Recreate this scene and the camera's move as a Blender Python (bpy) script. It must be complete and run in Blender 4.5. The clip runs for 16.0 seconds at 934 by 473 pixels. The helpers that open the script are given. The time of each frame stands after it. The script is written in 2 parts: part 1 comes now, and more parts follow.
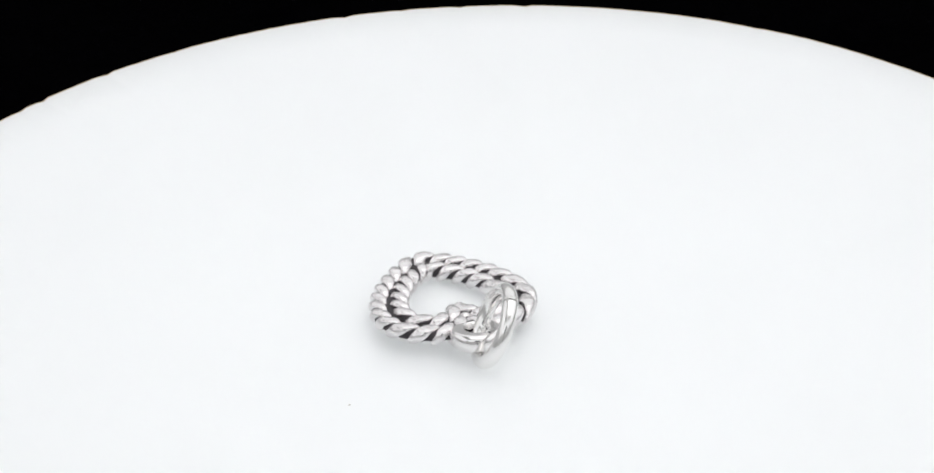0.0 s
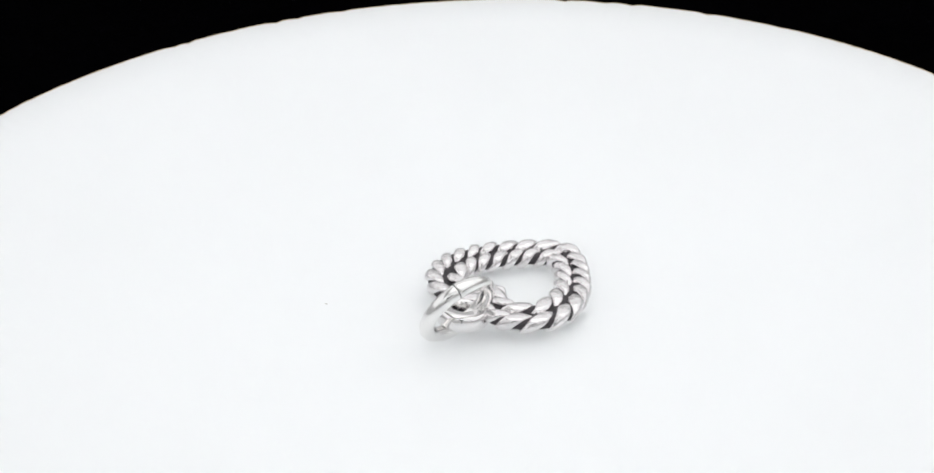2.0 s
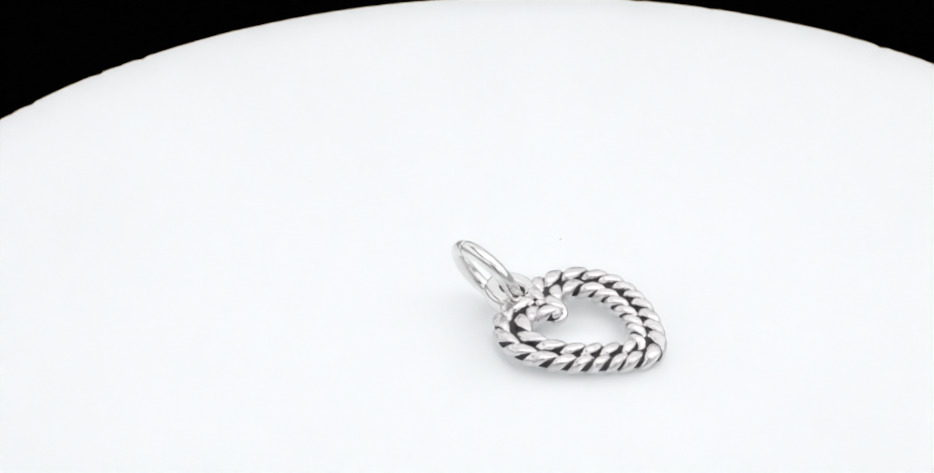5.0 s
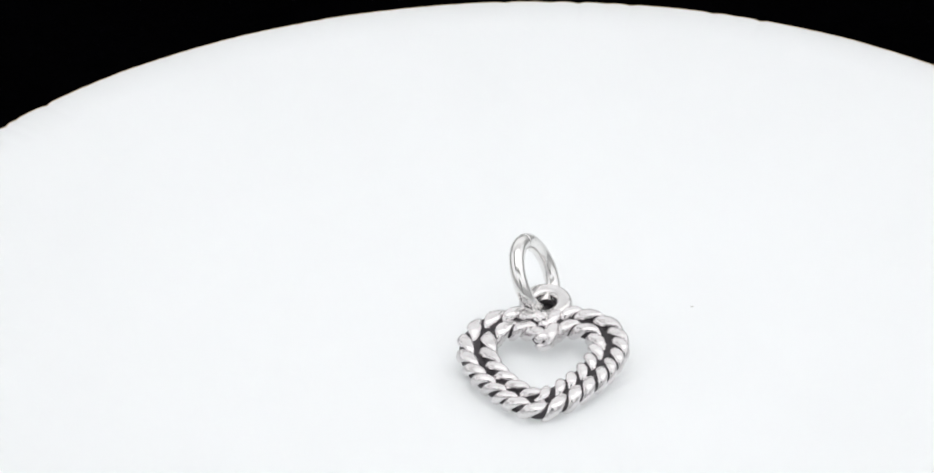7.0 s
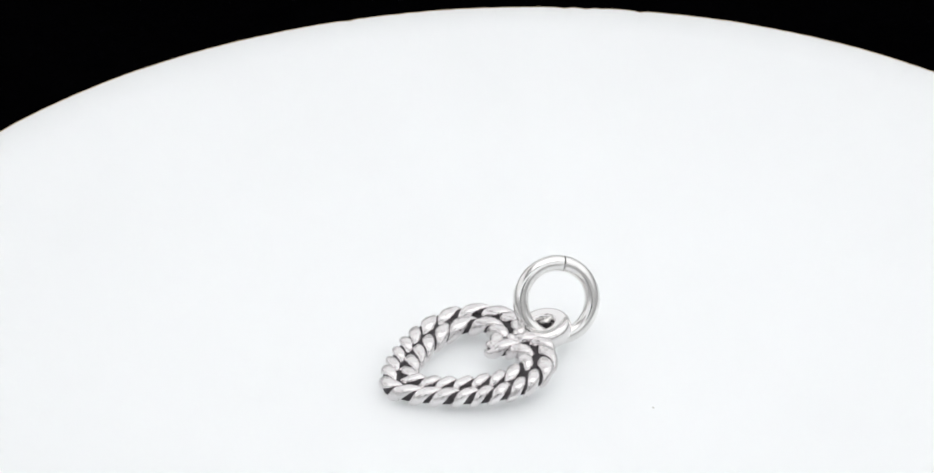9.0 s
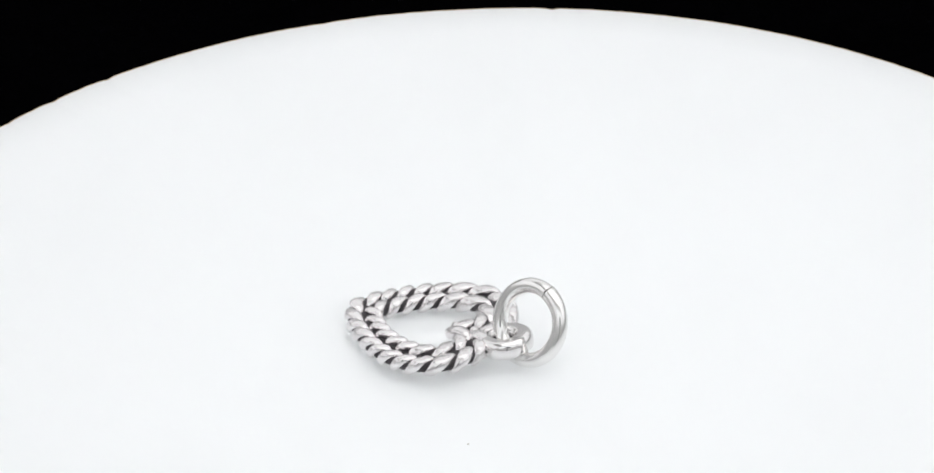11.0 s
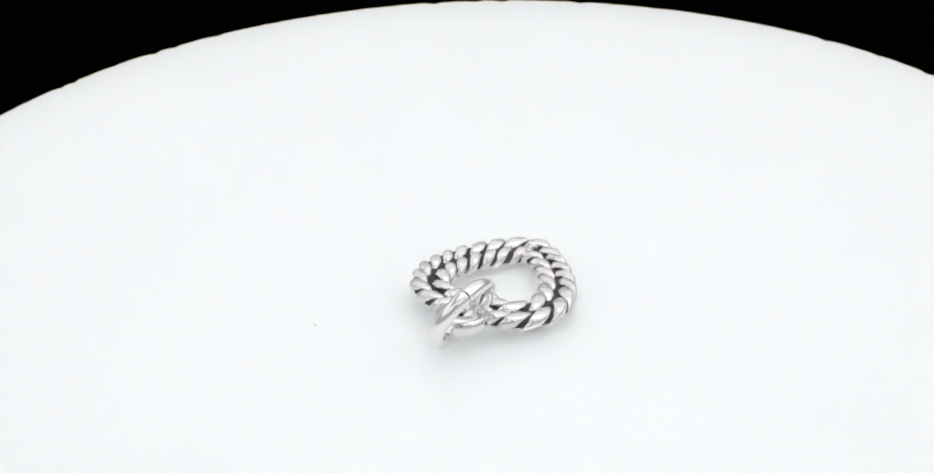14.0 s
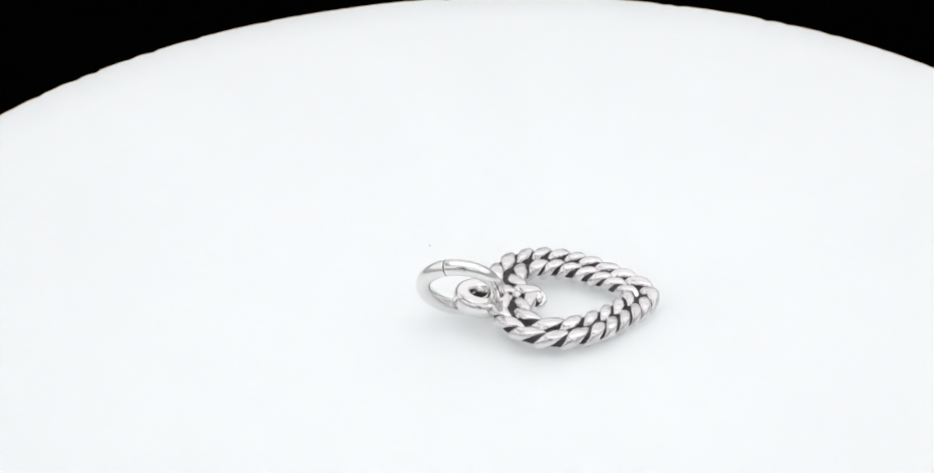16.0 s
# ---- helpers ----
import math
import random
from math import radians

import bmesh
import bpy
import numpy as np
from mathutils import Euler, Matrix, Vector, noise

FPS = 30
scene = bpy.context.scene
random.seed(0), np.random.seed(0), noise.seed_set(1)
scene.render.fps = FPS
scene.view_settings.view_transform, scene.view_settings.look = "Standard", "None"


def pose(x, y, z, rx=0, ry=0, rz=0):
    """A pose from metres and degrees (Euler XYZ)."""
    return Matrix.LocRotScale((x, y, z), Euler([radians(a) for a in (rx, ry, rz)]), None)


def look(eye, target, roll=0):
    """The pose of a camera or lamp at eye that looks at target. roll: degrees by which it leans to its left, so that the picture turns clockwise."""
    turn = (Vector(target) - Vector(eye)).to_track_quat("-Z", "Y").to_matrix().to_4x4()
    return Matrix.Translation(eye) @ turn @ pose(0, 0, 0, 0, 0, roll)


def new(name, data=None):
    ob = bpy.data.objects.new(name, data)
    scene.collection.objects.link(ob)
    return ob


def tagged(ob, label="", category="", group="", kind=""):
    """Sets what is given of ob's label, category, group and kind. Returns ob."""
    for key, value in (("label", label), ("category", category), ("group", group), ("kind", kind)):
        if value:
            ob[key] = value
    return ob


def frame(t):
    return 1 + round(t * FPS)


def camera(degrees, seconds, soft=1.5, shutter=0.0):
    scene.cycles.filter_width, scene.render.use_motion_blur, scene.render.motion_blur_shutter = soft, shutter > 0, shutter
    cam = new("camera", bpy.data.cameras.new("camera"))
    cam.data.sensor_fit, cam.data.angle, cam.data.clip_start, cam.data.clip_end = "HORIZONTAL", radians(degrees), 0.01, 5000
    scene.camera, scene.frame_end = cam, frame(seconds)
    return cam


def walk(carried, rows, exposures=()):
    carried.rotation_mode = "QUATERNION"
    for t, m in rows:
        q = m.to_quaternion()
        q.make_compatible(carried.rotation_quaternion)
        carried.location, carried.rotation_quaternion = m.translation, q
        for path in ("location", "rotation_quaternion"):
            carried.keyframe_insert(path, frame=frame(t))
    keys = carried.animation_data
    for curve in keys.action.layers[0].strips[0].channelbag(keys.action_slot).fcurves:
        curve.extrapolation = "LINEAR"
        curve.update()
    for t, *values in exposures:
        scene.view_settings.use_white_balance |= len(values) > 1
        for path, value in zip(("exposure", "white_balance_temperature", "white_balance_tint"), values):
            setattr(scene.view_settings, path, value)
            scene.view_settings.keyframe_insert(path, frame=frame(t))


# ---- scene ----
MM = 0.001
PERIOD = 12.415                       # seconds for one turn of the turntable, clockwise seen from above

cam = camera(13.30, 16.0, soft=1.55)
EYE = (0.0, -0.2250, 0.14372)
AIM = (EYE[0] - 0.27 * math.sin(radians(0.6237)) * math.cos(radians(31.121)),
       EYE[1] + 0.27 * math.cos(radians(0.6237)) * math.cos(radians(31.121)),
       EYE[2] - 0.27 * math.sin(radians(31.121)))
VIEW = look(EYE, AIM, -1.499)
walk(cam, [(0.0, VIEW), (16.0, VIEW)])

# ---------------------------------------------------------------- light
world = bpy.data.worlds.new("studio_dark")
world.use_nodes = True
world.node_tree.nodes["Background"].inputs[0].default_value = (1.0, 1.0, 1.0, 1)
world.node_tree.nodes["Background"].inputs[1].default_value = 0.0
scene.world = world


def softbox(name, eye, target, width, height, watts, colour=(1, 1, 1)):
    lamp = bpy.data.lights.new(name, "AREA")
    lamp.shape, lamp.size, lamp.size_y, lamp.energy, lamp.color = "RECTANGLE", width, height, watts, colour
    ob = new(name, lamp)
    ob.matrix_world = look(eye, target)
    return ob


softbox("softbox_overhead", (0.12, 0.0, 0.76), (0.0, 0.0, 0.0), 0.74, 0.90, 2.85, (1.0, 0.995, 0.99))
softbox("softbox_east", (0.64, 0.0, 0.36), (0.0, 0.0, 0.05), 1.10, 0.62, 1.60, (0.985, 0.99, 1.0))
softbox("softbox_west", (-0.64, 0.0, 0.36), (0.0, 0.0, 0.05), 1.10, 0.62, 1.32, (0.985, 0.99, 1.0))
softbox("softbox_south", (0.0, -0.64, 0.46), (0.0, 0.0, 0.05), 1.12, 0.50, 1.45, (0.96, 0.985, 1.0))
softbox("softbox_north", (0.0, 0.65, 0.40), (0.0, 0.0, 0.03), 1.12, 0.82, 1.75, (0.985, 0.99, 1.0))

# an unseen lamp added in the bowl brightens the disc from below, paling shadows
under = bpy.data.lights.new("added_under_lamp", "AREA")
under.shape, under.size, under.energy, under.color = "DISK", 0.0975, 0.0265, (1.0, 0.993, 0.995)
under.spread = radians(70)
new("added_under_lamp", under).matrix_world = look((0, 0, -0.0027), (0, 0.0001, 1.0))
scene.view_settings.exposure = 0.0


# ---------------------------------------------------------------- materials
def material(name, colour, rough, metal=0.0, var=0.03, scale=800.0, bump=0.0, bump_scale=3000.0, coat=0.0, rough_var=0.05, spec=0.5):
    """A surface with two scales of variation in tone, gloss and relief; scales are per metre."""
    m = bpy.data.materials.new(name)
    m.use_nodes = True
    nt = m.node_tree
    b = nt.nodes["Principled BSDF"]
    b.inputs["Metallic"].default_value = metal
    b.inputs["Coat Weight"].default_value = coat
    b.inputs["Coat Roughness"].default_value = 0.03
    b.inputs["Specular IOR Level"].default_value = spec
    co = nt.nodes.new("ShaderNodeTexCoord")
    big, small = nt.nodes.new("ShaderNodeTexNoise"), nt.nodes.new("ShaderNodeTexNoise")
    for n, s in ((big, scale * 0.15), (small, scale)):
        n.inputs["Scale"].default_value, n.inputs["Detail"].default_value = s, 4
        nt.links.new(co.outputs["Object"], n.inputs["Vector"])
    both = nt.nodes.new("ShaderNodeMath")
    both.operation = "MULTIPLY_ADD"
    both.inputs[1].default_value = 0.5
    half = nt.nodes.new("ShaderNodeMath")
    half.operation = "MULTIPLY"
    half.inputs[1].default_value = 0.5
    nt.links.new(big.outputs["Fac"], half.inputs[0])
    nt.links.new(small.outputs["Fac"], both.inputs[0])
    nt.links.new(half.outputs[0], both.inputs[2])
    ramp = nt.nodes.new("ShaderNodeMapRange")
    ramp.inputs["From Min"].default_value, ramp.inputs["From Max"].default_value = 0.3, 0.7
    ramp.inputs["To Min"].default_value, ramp.inputs["To Max"].default_value = 1 - var, 1 + var
    nt.links.new(both.outputs[0], ramp.inputs["Value"])
    tone = nt.nodes.new("ShaderNodeVectorMath")
    tone.operation = "SCALE"
    tone.inputs[0].default_value = colour
    nt.links.new(ramp.outputs[0], tone.inputs["Scale"])
    nt.links.new(tone.outputs[0], b.inputs["Base Color"])
    gloss = nt.nodes.new("ShaderNodeMapRange")
    gloss.inputs["From Min"].default_value, gloss.inputs["From Max"].default_value = 0.3, 0.7
    gloss.inputs["To Min"].default_value, gloss.inputs["To Max"].default_value = max(rough - rough_var, 0.02), rough + rough_var
    nt.links.new(big.outputs["Fac"], gloss.inputs["Value"])
    nt.links.new(gloss.outputs[0], b.inputs["Roughness"])
    if bump:
        fine = nt.nodes.new("ShaderNodeTexNoise")
        fine.inputs["Scale"].default_value, fine.inputs["Detail"].default_value = bump_scale, 3
        nt.links.new(co.outputs["Object"], fine.inputs["Vector"])
        bp = nt.nodes.new("ShaderNodeBump")
        bp.inputs["Strength"].default_value, bp.inputs["Distance"].default_value = 1.0, bump
        nt.links.new(fine.outputs["Fac"], bp.inputs["Height"])
        nt.links.new(bp.outputs[0], b.inputs["Normal"])
    return m


SILVER = material("polished_silver", (0.81, 0.788, 0.792), 0.12, 1.0, 0.12, 900, 0.00006, 3400)
POLISHED = material("smooth_polished_silver", (0.83, 0.815, 0.812), 0.15, 1.0, 0.04, 500, 0.000006, 900)
WIRE = material("bright_silver_wire", (0.84, 0.832, 0.822), 0.18, 1.0, 0.02, 700, 0.000008, 900)
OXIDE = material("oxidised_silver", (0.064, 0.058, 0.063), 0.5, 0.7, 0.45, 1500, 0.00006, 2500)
SEAM = material("dark_seam", (0.08, 0.078, 0.075), 0.5, 0.6, 0.3, 3000)
ACRYLIC = material("white_acrylic", (0.880, 0.894, 0.902), 0.18, 0.0, 0.008, 60, 0.0, 400, coat=0.0)
# translucent, so the added lamp below shines through the disc
nt = ACRYLIC.node_tree
glow = nt.nodes.new("ShaderNodeBsdfTranslucent")
glow.inputs["Color"].default_value = (0.909, 0.916, 0.917, 1)
blend = nt.nodes.new("ShaderNodeMixShader")
blend.inputs[0].default_value = 0.38
nt.links.new(nt.nodes["Principled BSDF"].outputs[0], blend.inputs[1])
nt.links.new(glow.outputs[0], blend.inputs[2])
nt.links.new(blend.outputs[0], nt.nodes["Material Output"].inputs[0])
BODY = material("black_camera_body", (0.012, 0.012, 0.013), 0.45, 0.0, 0.2, 300, 0.0001, 1500)
LENS = material("dark_coated_glass", (0.01, 0.012, 0.05), 0.05, 0.0, 0.05, 100, spec=0.6)
BOWL = material("pale_plastic", (0.88, 0.88, 0.88), 0.5, 0.0, 0.05, 200)
VELVET = material("black_cloth", (0.0006, 0.0006, 0.0008), 0.95, 0.0, 0.3, 300, 0.0004, 900, spec=0.0)
PLASTER = material("pale_plaster", (0.84, 0.84, 0.84), 0.9, 0.0, 0.05, 12, 0.0008, 120, spec=0.2)
FRINGE = material("tan_rim_fringe", (0.46, 0.37, 0.24), 0.5, 0.0, 0.15, 500)
DUST = material("grey_dust", (0.55, 0.53, 0.50), 0.9, 0.0, 0.2, 4000)


# ---------------------------------------------------------------- helpers for meshes
def part(name, bm, mat, parent=None, label="", smooth=True):
    me = bpy.data.meshes.new(name)
    bmesh.ops.recalc_face_normals(bm, faces=bm.faces)
    bm.to_mesh(me)
    bm.free()
    me.materials.append(mat)
    if smooth:
        for poly in me.polygons:
            poly.use_smooth = True
    ob = new(name, me)
    ob.parent = parent
    return tagged(ob, label)


def lathe(bm, profile, sides, wobble=None):
    """Turns a profile of (radius, z) about the z axis into a closed body."""
    rings = []
    for r, z in profile:
        if r < 1e-9:
            rings.append([bm.verts.new((0, 0, z))])
        else:
            rings.append([bm.verts.new(((r + (wobble(a) if wobble else 0)) * math.cos(a), (r + (wobble(a) if wobble else 0)) * math.sin(a), z))
                          for a in (2 * math.pi * i / sides for i in range(sides))])
    for a, b in zip(rings, rings[1:]):
        for i in range(sides):
            j = (i + 1) % sides
            q = [a[i % len(a)], a[j % len(a)], b[j % len(b)], b[i % len(b)]]
            q = [v for k, v in enumerate(q) if v not in q[:k]]
            if len(q) > 2:
                bm.faces.new(q)
    return rings


def box(bm, x0, y0, z0, x1, y1, z1):
    v = [bm.verts.new((x, y, z)) for z in (z0, z1) for y in (y0, y1) for x in (x0, x1)]
    for f in ((0, 2, 3, 1), (4, 5, 7, 6), (0, 1, 5, 4), (2, 6, 7, 3), (0, 4, 6, 2), (1, 3, 7, 5)):
        bm.faces.new([v[i] for i in f])


def tube(bm, centres, radius, sides, closed=True, up=None, flat=1.0):
    """A tube along a row of points; up gives, point by point, the direction of the first vertex."""
    n = len(centres)
    rings = []
    for i, c in enumerate(centres):
        before, after = centres[i - 1 if closed or i else 0], centres[(i + 1) % n if closed else min(i + 1, n - 1)]
        t = (after - before).normalized()
        u = up[i] - t * up[i].dot(t)
        u.normalize()
        v = t.cross(u)
        r = radius(i) if callable(radius) else radius
        rings.append([bm.verts.new(c + u * (r * flat * math.cos(a)) + v * (r * math.sin(a))) for a in (2 * math.pi * k / sides for k in range(sides))])
    for i in range(n if closed else n - 1):
        a, b = rings[i], rings[(i + 1) % n]
        for k in range(sides):
            bm.faces.new((a[k], a[(k + 1) % sides], b[(k + 1) % sides], b[k]))
    if not closed:
        bm.faces.new(rings[0][::-1])
        bm.faces.new(rings[-1])


# ---------------------------------------------------------------- the studio round the turntable
def studio():
    bm = bmesh.new()
    box(bm, -0.74, -0.74, -0.10, 0.74, 0.74, -0.07)
    tagged(part("floor", bm, VELVET, smooth=False), "matt black cloth table surface under the turntable", "table surface", kind="structure")
    for name, b in (("wall_west", (-0.74, -0.7, -0.07, -0.7, 0.7, 0.9)), ("wall_east", (0.7, -0.7, -0.07, 0.74, 0.7, 0.9)),
                    ("wall_south", (-0.74, -0.74, -0.07, 0.74, -0.7, 0.9)), ("wall_north", (-0.74, 0.7, -0.07, 0.74, 0.74, 0.9)),
                    ("ceiling", (-0.74, -0.74, 0.9, 0.74, 0.74, 0.94))):
        bm = bmesh.new()
        box(bm, *b)
        tagged(part(name, bm, PLASTER, smooth=False), "plain pale plaster surface of the studio", name.split("_")[0], kind="structure")


# ---------------------------------------------------------------- the turntable
CHIPS = (346, 344, 342.6, 339, 293.2, 289.0, 286.4, 283.8, 281.5, 273.8, 271.5, 269.2, 238.7, 234.4, 232.4, 228.7, 226.3, 222, 215, 198, 196.5, 177.9, 176.5, 172,
         167.9, 165.8, 161.5, 141, 137.2, 134.7, 127.6, 120.5, 104, 98.7, 93.3, 87.4, 65.8, 44.5, 6)


def rim(a):
    """How far the cut edge of the disc stands in or out at the angle a, in metres."""
    d = math.degrees(a) % 360
    r = 0.00005 * noise.noise((math.cos(a) * 9, math.sin(a) * 9, 0)) + 0.00004 * noise.noise((math.cos(a) * 60, math.sin(a) * 60, 3))
    for k, c in enumerate(CHIPS):
        e = (d - c + 180) % 360 - 180
        if -0.7 < e < 1.3:
            r -= (0.00016 + 0.00007 * math.sin(k * 2.4)) * ((1 + e / 0.7) if e < 0 else (1 - e / 1.3) ** 2)
    return r


def turntable():
    top = new("turntable")
    bm = bmesh.new()
    R = 0.04781
    lathe(bm, [(0, 0), (0.012, 0), (0.024, 0), (0.036, 0), (0.044, 0), (R - 0.0002, 0), (R - 0.00005, -0.00005), (R, -0.0002), (R, -0.0009), (R - 0.0001, -0.0010), (0, -0.0010)], 2400, rim)
    plate = part("plate", bm, ACRYLIC, top, "glossy white acrylic disc with a roughly cut rim")
    plate.matrix_basis = DISC
    # thin ring that puts the warm colour fringe of the rim into tan paint
    bm = bmesh.new()
    lathe(bm, [(R - 0.00007, -0.00004), (R - 0.00005, 0.000006), (R + 0.000012, -0.00003), (R + 0.000016, -0.0004), (R - 0.00007, -0.00041), (R - 0.00007, -0.00004)], 2400, rim)
    bmesh.ops.remove_doubles(bm, verts=bm.verts, dist=1e-8)
    part("rim_fringe", bm, FRINGE, plate, "thin tan fringe round the edge of the disc")
    # unseen bowl, added round the lamp under the disc
    bm = bmesh.new()
    lathe(bm, [(0, -0.015), (0.0495, -0.015), (0.0497, -0.0019), (0.0502, -0.0019), (0.0502, -0.018), (0.040, -0.030), (0.022, -0.034), (0.022, -0.058), (0.033, -0.0675), (0.033, -0.0695), (0, -0.0695)], 128)
    part("bowl", bm, BOWL, top, "pale turning bowl, added unseen to hold the under-lamp").matrix_basis = DISC
    return tagged(top, "small round white acrylic turntable with chipped edge", "turntable")


DISC = Matrix.Translation((-0.000308, -0.000788, 0)) @ Matrix(((1, 0, -0.0065 * -1, 0), (0, 1, -0.0035, 0), (-0.0065, 0.0035, 1, 0), (0, 0, 0, 1)))

# ---------------------------------------------------------------- the heart pendant
HEART = pose(-0.003368, 0.001785, 0.00121, 3.96, -1.54, -160.65)
RING_CENTRE = Vector((-0.000788, -0.003282, 0.002970))
RING_AXIS = Vector((math.cos(radians(186.99)) * math.cos(radians(25.28)), math.sin(radians(186.99)) * math.cos(radians(25.28)), math.sin(radians(25.28))))
RING_R, RING_WIRE = 0.002455, 0.00053

OUTER = ((0, 2.3), (0.8, 3.0), (1.8, 3.3), (3.4, 2.75), (4.6, 1.5), (5.1, -0.5), (4.55, -2.75), (3.3, -4.8), (1.6, -6.7), (0.5, -7.4), (0, -7.6))
INNER = ((0, 0.35), (0.6, 1.2), (1.5, 1.7), (2.6, 1.45), (3.4, 0.5), (3.5, -1.2), (2.75, -3.2), (1.5, -4.95), (0.5, -5.8), (0, -6.05))


def heart_line(half, count):
    """A closed heart in the xy plane, evenly spaced, from the control points of its one half."""
    ctrl = [Vector((x * 1.004, y * 0.965, 0)) * MM for x, y in half] + [Vector((-x * 1.004, y * 0.965, 0)) * MM for x, y in half[-2:0:-1]]
    n, dense = len(ctrl), []
    for i in range(n):
        a, b, c, d = (ctrl[(i + k - 1) % n] for k in range(4))
        for s in range(60):
            u = s / 60
            dense.append(0.5 * (2 * b + (c - a) * u + (2 * a - 5 * b + 4 * c - d) * u * u + (3 * b - a - 3 * c + d) * u ** 3))
    for _ in range(30):
        dense = [(dense[i - 1] + dense[i] * 2 + dense[(i + 1) % len(dense)]) / 4 for i in range(len(dense))]
    dist = [0.0]
    for i in range(len(dense)):
        dist.append(dist[-1] + (dense[(i + 1) % len(dense)] - dense[i]).length)
    out, k = [], 0
    for j in range(count):
        want = dist[-1] * j / count
        while dist[k + 1] < want:
            k += 1
        f = (want - dist[k]) / (dist[k + 1] - dist[k])
        out.append(dense[k].lerp(dense[(k + 1) % len(dense)], f))
    return out


def side(line, i):
    t = (line[(i + 1) % len(line)] - line[i - 1]).normalized()
    return Vector((-t.y, t.x, 0))


# where each twist of a rope lies on top, in parts of the rope's length from the cleft
OUTER_LAY = (0.022, 0.060, 0.100, 0.147, 0.191, 0.227, 0.264, 0.299, 0.333, 0.374, 0.413, 0.456, 0.503, 0.546, 0.578, 0.613, 0.650, 0.686, 0.731, 0.779, 0.832, 0.884, 0.928, 0.970)
INNER_LAY = (0.035, 0.087, 0.142, 0.204, 0.250, 0.296, 0.344, 0.391, 0.434, 0.482, 0.522, 0.574, 0.624, 0.675, 0.733, 0.794, 0.868, 0.922, 0.970)


def shifted(line, by):
    """The line moved sideways: outwards where by is above nought."""
    return [p + side(line, i) * by for i, p in enumerate(line)]


def twist(pendant, name, line, at, pitch, helix, wide, thick, label, seed):
    """One twist: a lens-shaped stretch of strand that rises from one flank, crosses the top and goes down on the other, thinning out."""
    n = len(line)
    length = sum((line[i] - line[i - 1]).length for i in range(n))
    Z = Vector((0, 0, 1))
    centres, ups, sizes = [], [], []
    rnd = random.Random(seed)
    wide, thick = wide * rnd.uniform(0.94, 1.06), thick * rnd.uniform(0.95, 1.04)
    count = 41
    for k in range(count):
        f = 2 * k / (count - 1) - 1
        a = math.pi / 2 - f * math.radians(162)
        x = (at + f * math.radians(162) / (2 * math.pi) * pitch / length) % 1 * n
        i = int(x) % n
        c = line[i].lerp(line[(i + 1) % n], x - int(x))
        d = side(line, i).lerp(side(line, (i + 1) % n), x - int(x)) * (math.cos(a) * 0.93) + Z * (math.sin(a) * (1.06 if math.sin(a) > 0 else 1.3))
        centres.append(c + d * helix)
        ups.append(d)
        sizes.append(wide * (1 - TAPER * min(abs(f) * 1.7, 1) ** 2) * (1 - 0.4 * abs(f) ** 8))
    bm = bmesh.new()
    tube(bm, centres, lambda i: sizes[i], 20, False, ups, thick / wide)
    for v in bm.verts:
        # the tops are ground and polished nearly flat
        top = 0.00052 + 0.00004 * noise.noise((v.co.x * 900, v.co.y * 900, seed))
        if v.co.z > top:
            v.co.z = top + (v.co.z - top) * 0.42
        # and the back lies flat
        if v.co.z < -0.00062:
            v.co.z = -0.00062 + (v.co.z + 0.00062) * 0.35
        v.co += Vector(noise.noise_vector(v.co * 1700 + Vector((seed, 0, 0)))) * 0.000030 + Vector(noise.noise_vector(v.co * 4500 + Vector((0, seed, 0)))) * 0.000007
    part(name, bm, SILVER, pendant, label)


TAPER = 0.12
SPREAD = -0.00002                     # how far each rope stands off the middle of the band


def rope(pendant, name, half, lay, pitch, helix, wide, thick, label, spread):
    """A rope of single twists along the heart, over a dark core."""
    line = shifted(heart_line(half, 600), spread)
    length = sum((line[i] - line[i - 1]).length for i in range(600))
    for k, at in enumerate(lay):
        gap = ((lay[(k + 1) % len(lay)] - lay[k - 1]) % 1) / 2 * length
        twist(pendant, name + "_twist", line, at, gap * pitch, helix, min(max(gap * wide, 0.00035), 0.00050), thick, label, k + len(lay))
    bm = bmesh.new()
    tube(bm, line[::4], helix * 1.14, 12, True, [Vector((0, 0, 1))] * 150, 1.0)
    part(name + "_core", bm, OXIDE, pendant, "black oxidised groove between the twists")


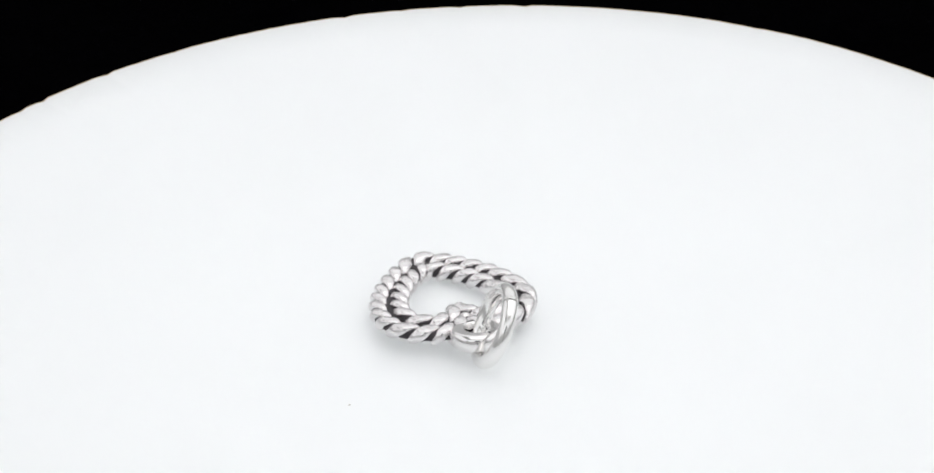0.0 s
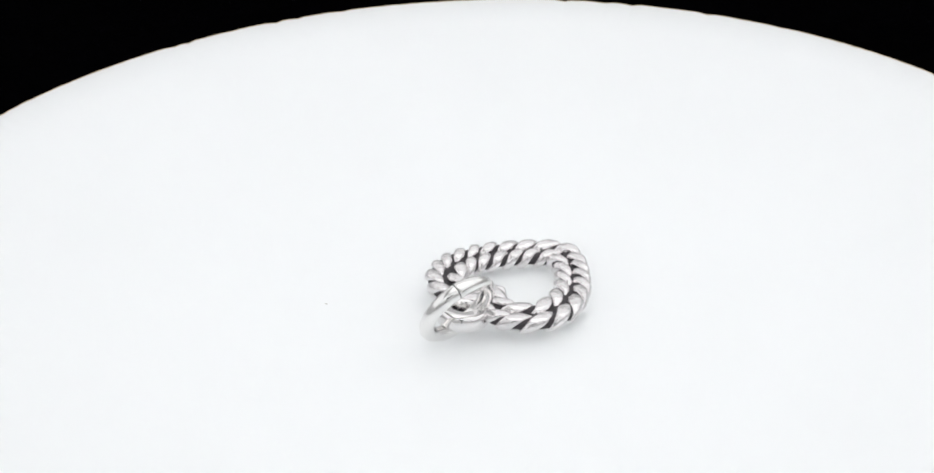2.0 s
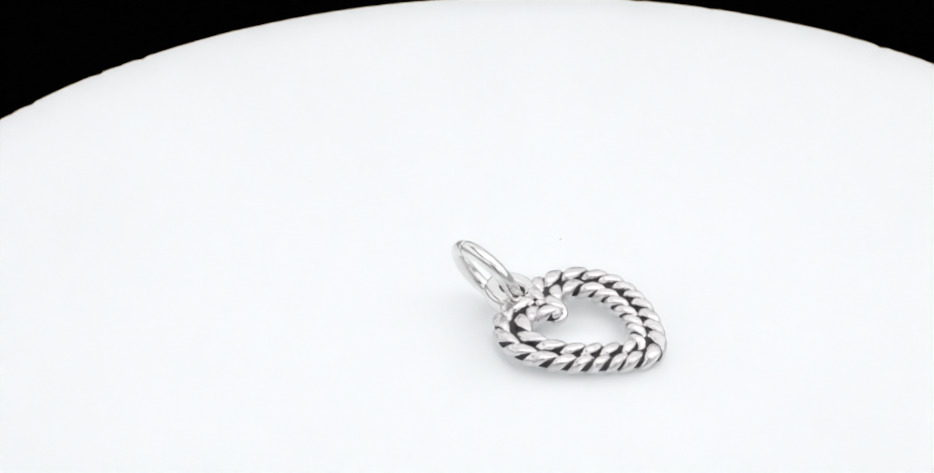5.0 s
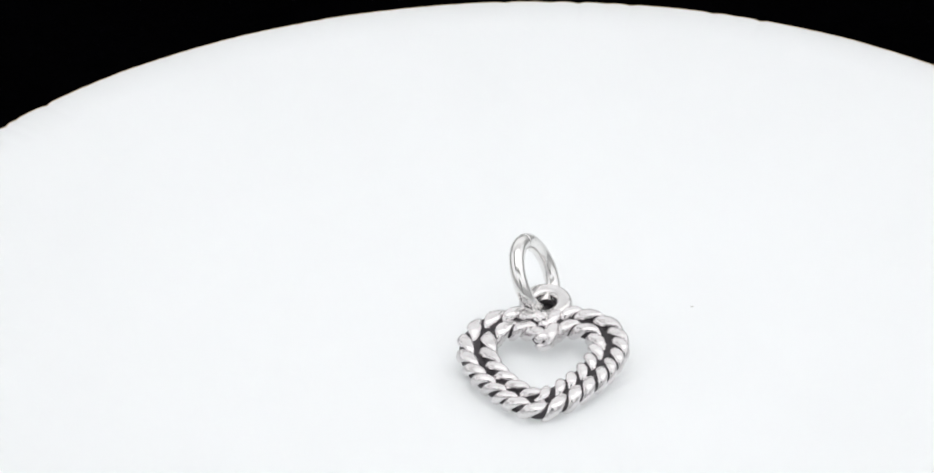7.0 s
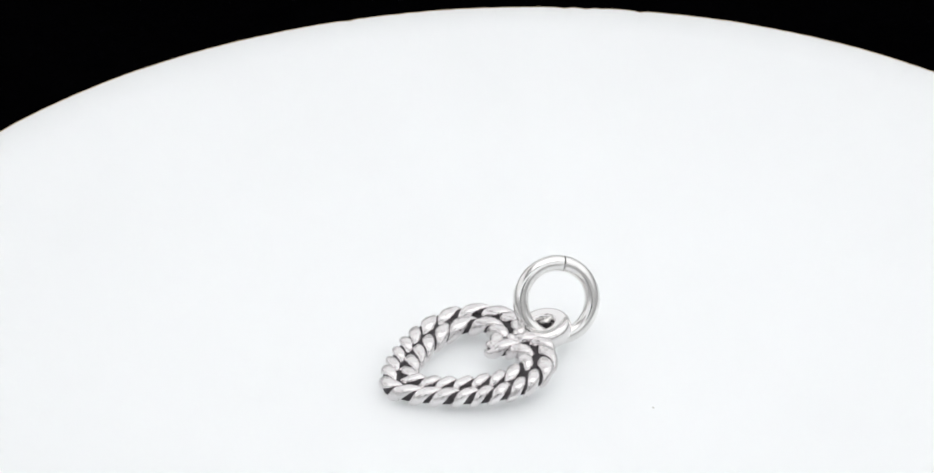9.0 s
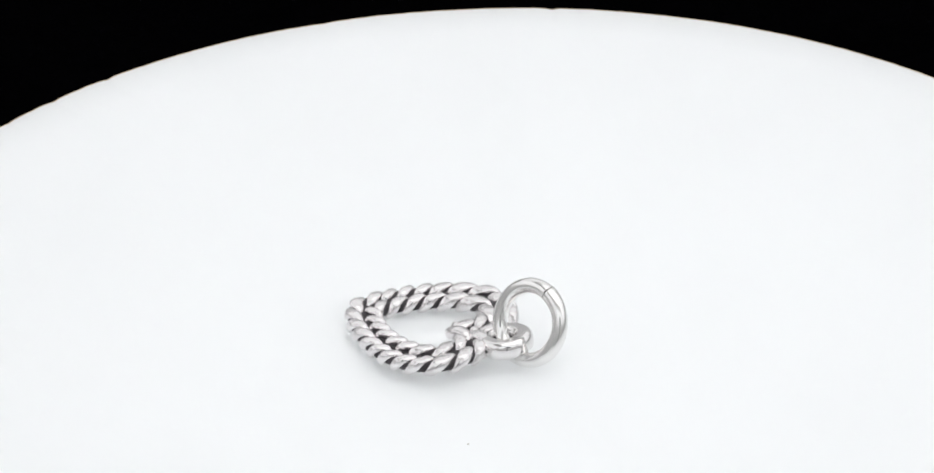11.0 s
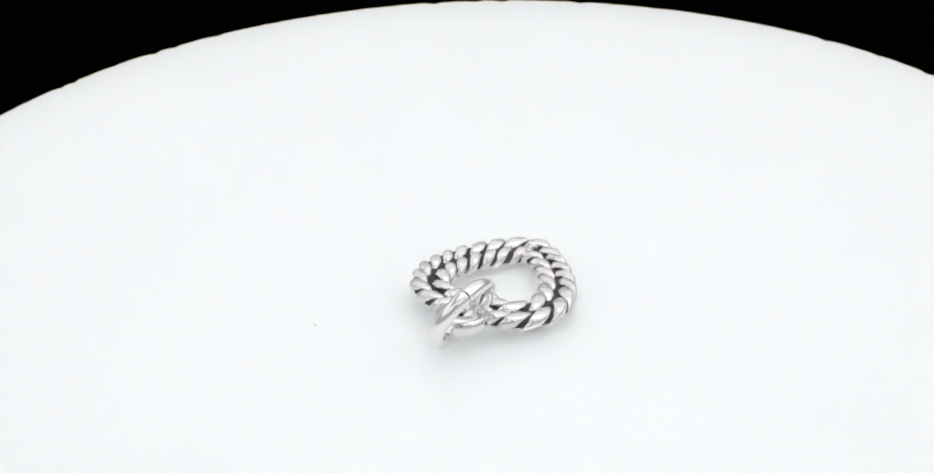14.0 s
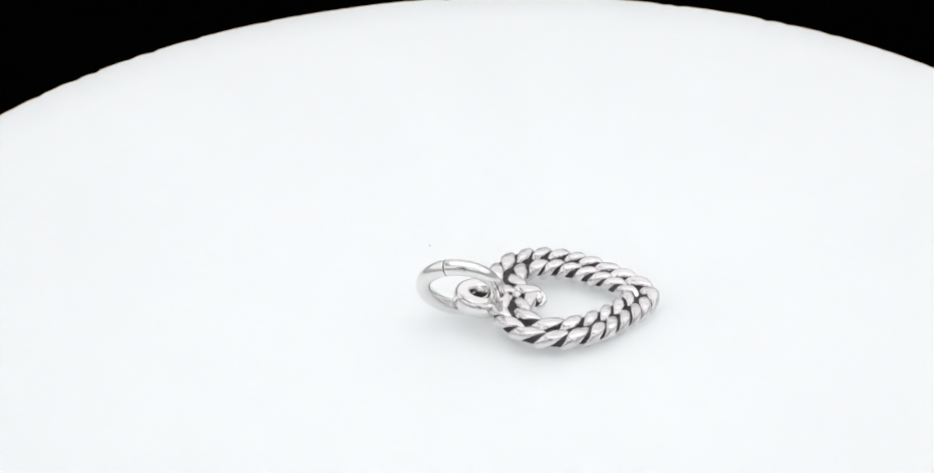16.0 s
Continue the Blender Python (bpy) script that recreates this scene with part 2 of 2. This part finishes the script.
def heart_pendant():
    top = new("heart_pendant")
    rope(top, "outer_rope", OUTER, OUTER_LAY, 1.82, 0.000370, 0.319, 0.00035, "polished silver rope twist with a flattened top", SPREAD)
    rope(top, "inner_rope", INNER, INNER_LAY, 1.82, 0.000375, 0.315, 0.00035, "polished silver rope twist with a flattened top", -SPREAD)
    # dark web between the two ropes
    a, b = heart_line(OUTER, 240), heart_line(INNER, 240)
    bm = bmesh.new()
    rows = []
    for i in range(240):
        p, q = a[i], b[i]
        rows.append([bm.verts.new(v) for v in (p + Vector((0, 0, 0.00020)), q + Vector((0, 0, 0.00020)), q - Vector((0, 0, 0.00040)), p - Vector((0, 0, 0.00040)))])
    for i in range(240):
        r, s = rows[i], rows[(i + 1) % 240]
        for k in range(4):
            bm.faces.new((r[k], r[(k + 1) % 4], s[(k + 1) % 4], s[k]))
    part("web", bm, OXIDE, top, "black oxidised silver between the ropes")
    # bail: a thick rounded eye in the plane of the heart
    bm = bmesh.new()
    prof = [(0.80, -0.5), (1.0, -0.62), (1.4, -0.64), (1.66, -0.56), (1.82, -0.40), (1.89, -0.2), (1.91, 0.0), (1.895, 0.2), (1.86, 0.36), (1.79, 0.48), (1.70, 0.57), (1.60, 0.62), (1.52, 0.64),
            (1.46, 0.645), (1.2, 0.645), (1.0, 0.645), (0.95, 0.64), (0.87, 0.61), (0.80, 0.53), (0.76, 0.36), (0.74, 0.1), (0.74, -0.25), (0.80, -0.5)]
    lathe(bm, [(r * MM, z * MM) for r, z in prof], 72)
    bmesh.ops.remove_doubles(bm, verts=bm.verts, dist=1e-7)
    for v in bm.verts:
        if v.co.xy.length < 0.00105:
            v.co.y = v.co.y * 1.15 - 0.00012
    eye = part("bail", bm, POLISHED, top, "smooth polished silver eye at the cleft of the heart")
    eye.matrix_basis = pose(0, 0.00428, 0.00002, 6, 0, 0) @ Matrix.Diagonal((0.95, 0.95, 1.0, 1.0))
    # dark lining round the lower part of the hole
    bm = bmesh.new()
    lathe(bm, [(r * MM, z * MM) for r, z in ((0.80, -0.42), (0.80, 0.05), (0.735, 0.0), (0.70, -0.1), (0.70, -0.25), (0.735, -0.36), (0.80, -0.42))], 48)
    bmesh.ops.remove_doubles(bm, verts=bm.verts, dist=1e-7)
    for v in bm.verts:
        v.co.y = v.co.y * 1.15 - 0.00012
    part("lining", bm, OXIDE, eye, "dark lining low inside the eye")
    # lumps of cast silver where the four ends of the ropes run together
    for k, (x, y, z, rx, ry, rz, turn) in enumerate(((-0.05, 0.44, 0.17, 0.54, 0.42, 0.42, 15), (-0.30, 1.02, 0.34, 0.46, 0.26, 0.26, -38), (0.28, 1.12, 0.32, 0.44, 0.25, 0.26, 42),
                                                     (0.0, 1.85, 0.30, 0.40, 0.32, 0.28, 10), (-0.42, 2.42, 0.22, 0.40, 0.28, 0.30, -30), (0.40, 2.46, 0.20, 0.40, 0.28, 0.30, 35))):
        bm = bmesh.new()
        bmesh.ops.create_uvsphere(bm, u_segments=28, v_segments=18, radius=1.0)
        for v in bm.verts:
            v.co = Vector((v.co.x * rx, v.co.y * ry, v.co.z * rz)) * MM
            v.co *= 1 + 0.16 * noise.noise(v.co * 2600 + Vector((k * 7, 0, 0)))
        part("cleft_lump", bm, SILVER, top, "small silver lump at the cleft").matrix_basis = pose(x * MM, y * MM, z * MM, 0, 0, turn)
    # jump ring with its butted joint
    into = HEART.inverted()
    u = RING_AXIS.cross(Vector((0, 0, 1))).normalized()
    v = u.cross(RING_AXIS)
    arc = [math.radians(JOINT + 0.6 + (358.8) * i / 159) for i in range(160)]
    bm = bmesh.new()
    tube(bm, [into @ (RING_CENTRE + (u * math.cos(a) + v * math.sin(a)) * RING_R) for a in arc],
         lambda i: RING_WIRE * (0.97 + 0.07 * math.exp(-(min(i, 159 - i) / 9) ** 2) + 0.012 * math.sin(i * 0.19)), 24, False,
         [into.to_3x3() @ (u * math.cos(a) + v * math.sin(a)) for a in arc])
    ring = part("jump_ring", bm, WIRE, top, "round bright silver wire jump ring with a butted joint")
    a = math.radians(JOINT)
    bm = bmesh.new()
    tube(bm, [into @ (RING_CENTRE + (u * math.cos(a + e) + v * math.sin(a + e)) * RING_R) for e in (-0.012, 0.012)], RING_WIRE * 0.93, 20, False,
         [into.to_3x3() @ (u * math.cos(a) + v * math.sin(a))] * 2)
    part("joint", bm, SEAM, ring, "thin dark joint of the wire")
    top.matrix_basis = HEART
    return tagged(top, "silver open heart pendant of twisted ropes with jump ring", "pendant")


JOINT = 109.0


def dust_speck():
    bm = bmesh.new()
    bmesh.ops.create_icosphere(bm, subdivisions=2, radius=0.000065)
    for v in bm.verts:
        v.co *= 1 + 0.5 * noise.noise(v.co * 9000)
        v.co.x *= 1.8
        v.co.z *= 0.5
    ob = part("dust_speck", bm, DUST)
    ob.matrix_basis = SPECK
    return tagged(ob, "tiny grey speck of dust lying on the white disc", "dust speck")


SPECK = pose(-0.0103, -0.0079, 0.00004, 0, 0, 30)


# ---------------------------------------------------------------- the camera that the silver mirrors
def photo_camera():
    """A dark camera on a column, just behind the point of view."""
    top = new("photo_camera")
    for name, (r0, r1, z0, z1), mat, label in (("lens_barrel", (0.029, 0.031, 0.012, 0.060), BODY, "black ribbed lens barrel"), ("front_glass", (0.022, 0.024, 0.0105, 0.0118), LENS, "dark coated front glass")):
        bm = bmesh.new()
        lathe(bm, [(0, z0), (r0 * 0.96, z0), (r0, z0 + (z1 - z0) * 0.1), (r1, z1 - (z1 - z0) * 0.1), (r1 * 0.98, z1), (0, z1)], 48)
        part(name, bm, mat, top, label)
    bm = bmesh.new()
    box(bm, -0.062, -0.040, 0.0605, 0.062, 0.044, 0.112)
    bmesh.ops.bevel(bm, geom=bm.edges[:], offset=0.008, segments=3, affect="EDGES")
    part("body", bm, BODY, top, "black camera body")
    top.matrix_basis = VIEW
    bm = bmesh.new()
    foot = VIEW @ Vector((0, -0.040, 0.086))
    lathe(bm, [(0, -0.070), (0.060, -0.070), (0.060, -0.064), (0.016, -0.060), (0.012, -0.05), (0.012, foot.z - 0.004), (0.022, foot.z - 0.002), (0.022, foot.z + 0.002), (0, foot.z + 0.002)], 40)
    column = part("camera_stand", bm, BODY)
    column.matrix_basis = pose(foot.x, foot.y, 0)
    tagged(column, "black metal column stand with a round foot", "stand")
    return tagged(top, "black camera on a column stand before the turntable", "camera")


studio()
TABLE = turntable()
PENDANT = heart_pendant()
DUST_SPECK = dust_speck()
photo_camera()


def motions():
    """One steady turn of the table in PERIOD seconds; what lies on it goes round with it."""
    steps = [k / 10 for k in range(161)]
    for thing, rest in ((TABLE, Matrix()), (PENDANT, HEART), (DUST_SPECK, SPECK)):
        walk(thing, [(t, pose(0, 0, 0, 0, 0, -360 * t / PERIOD) @ rest) for t in steps])


motions()
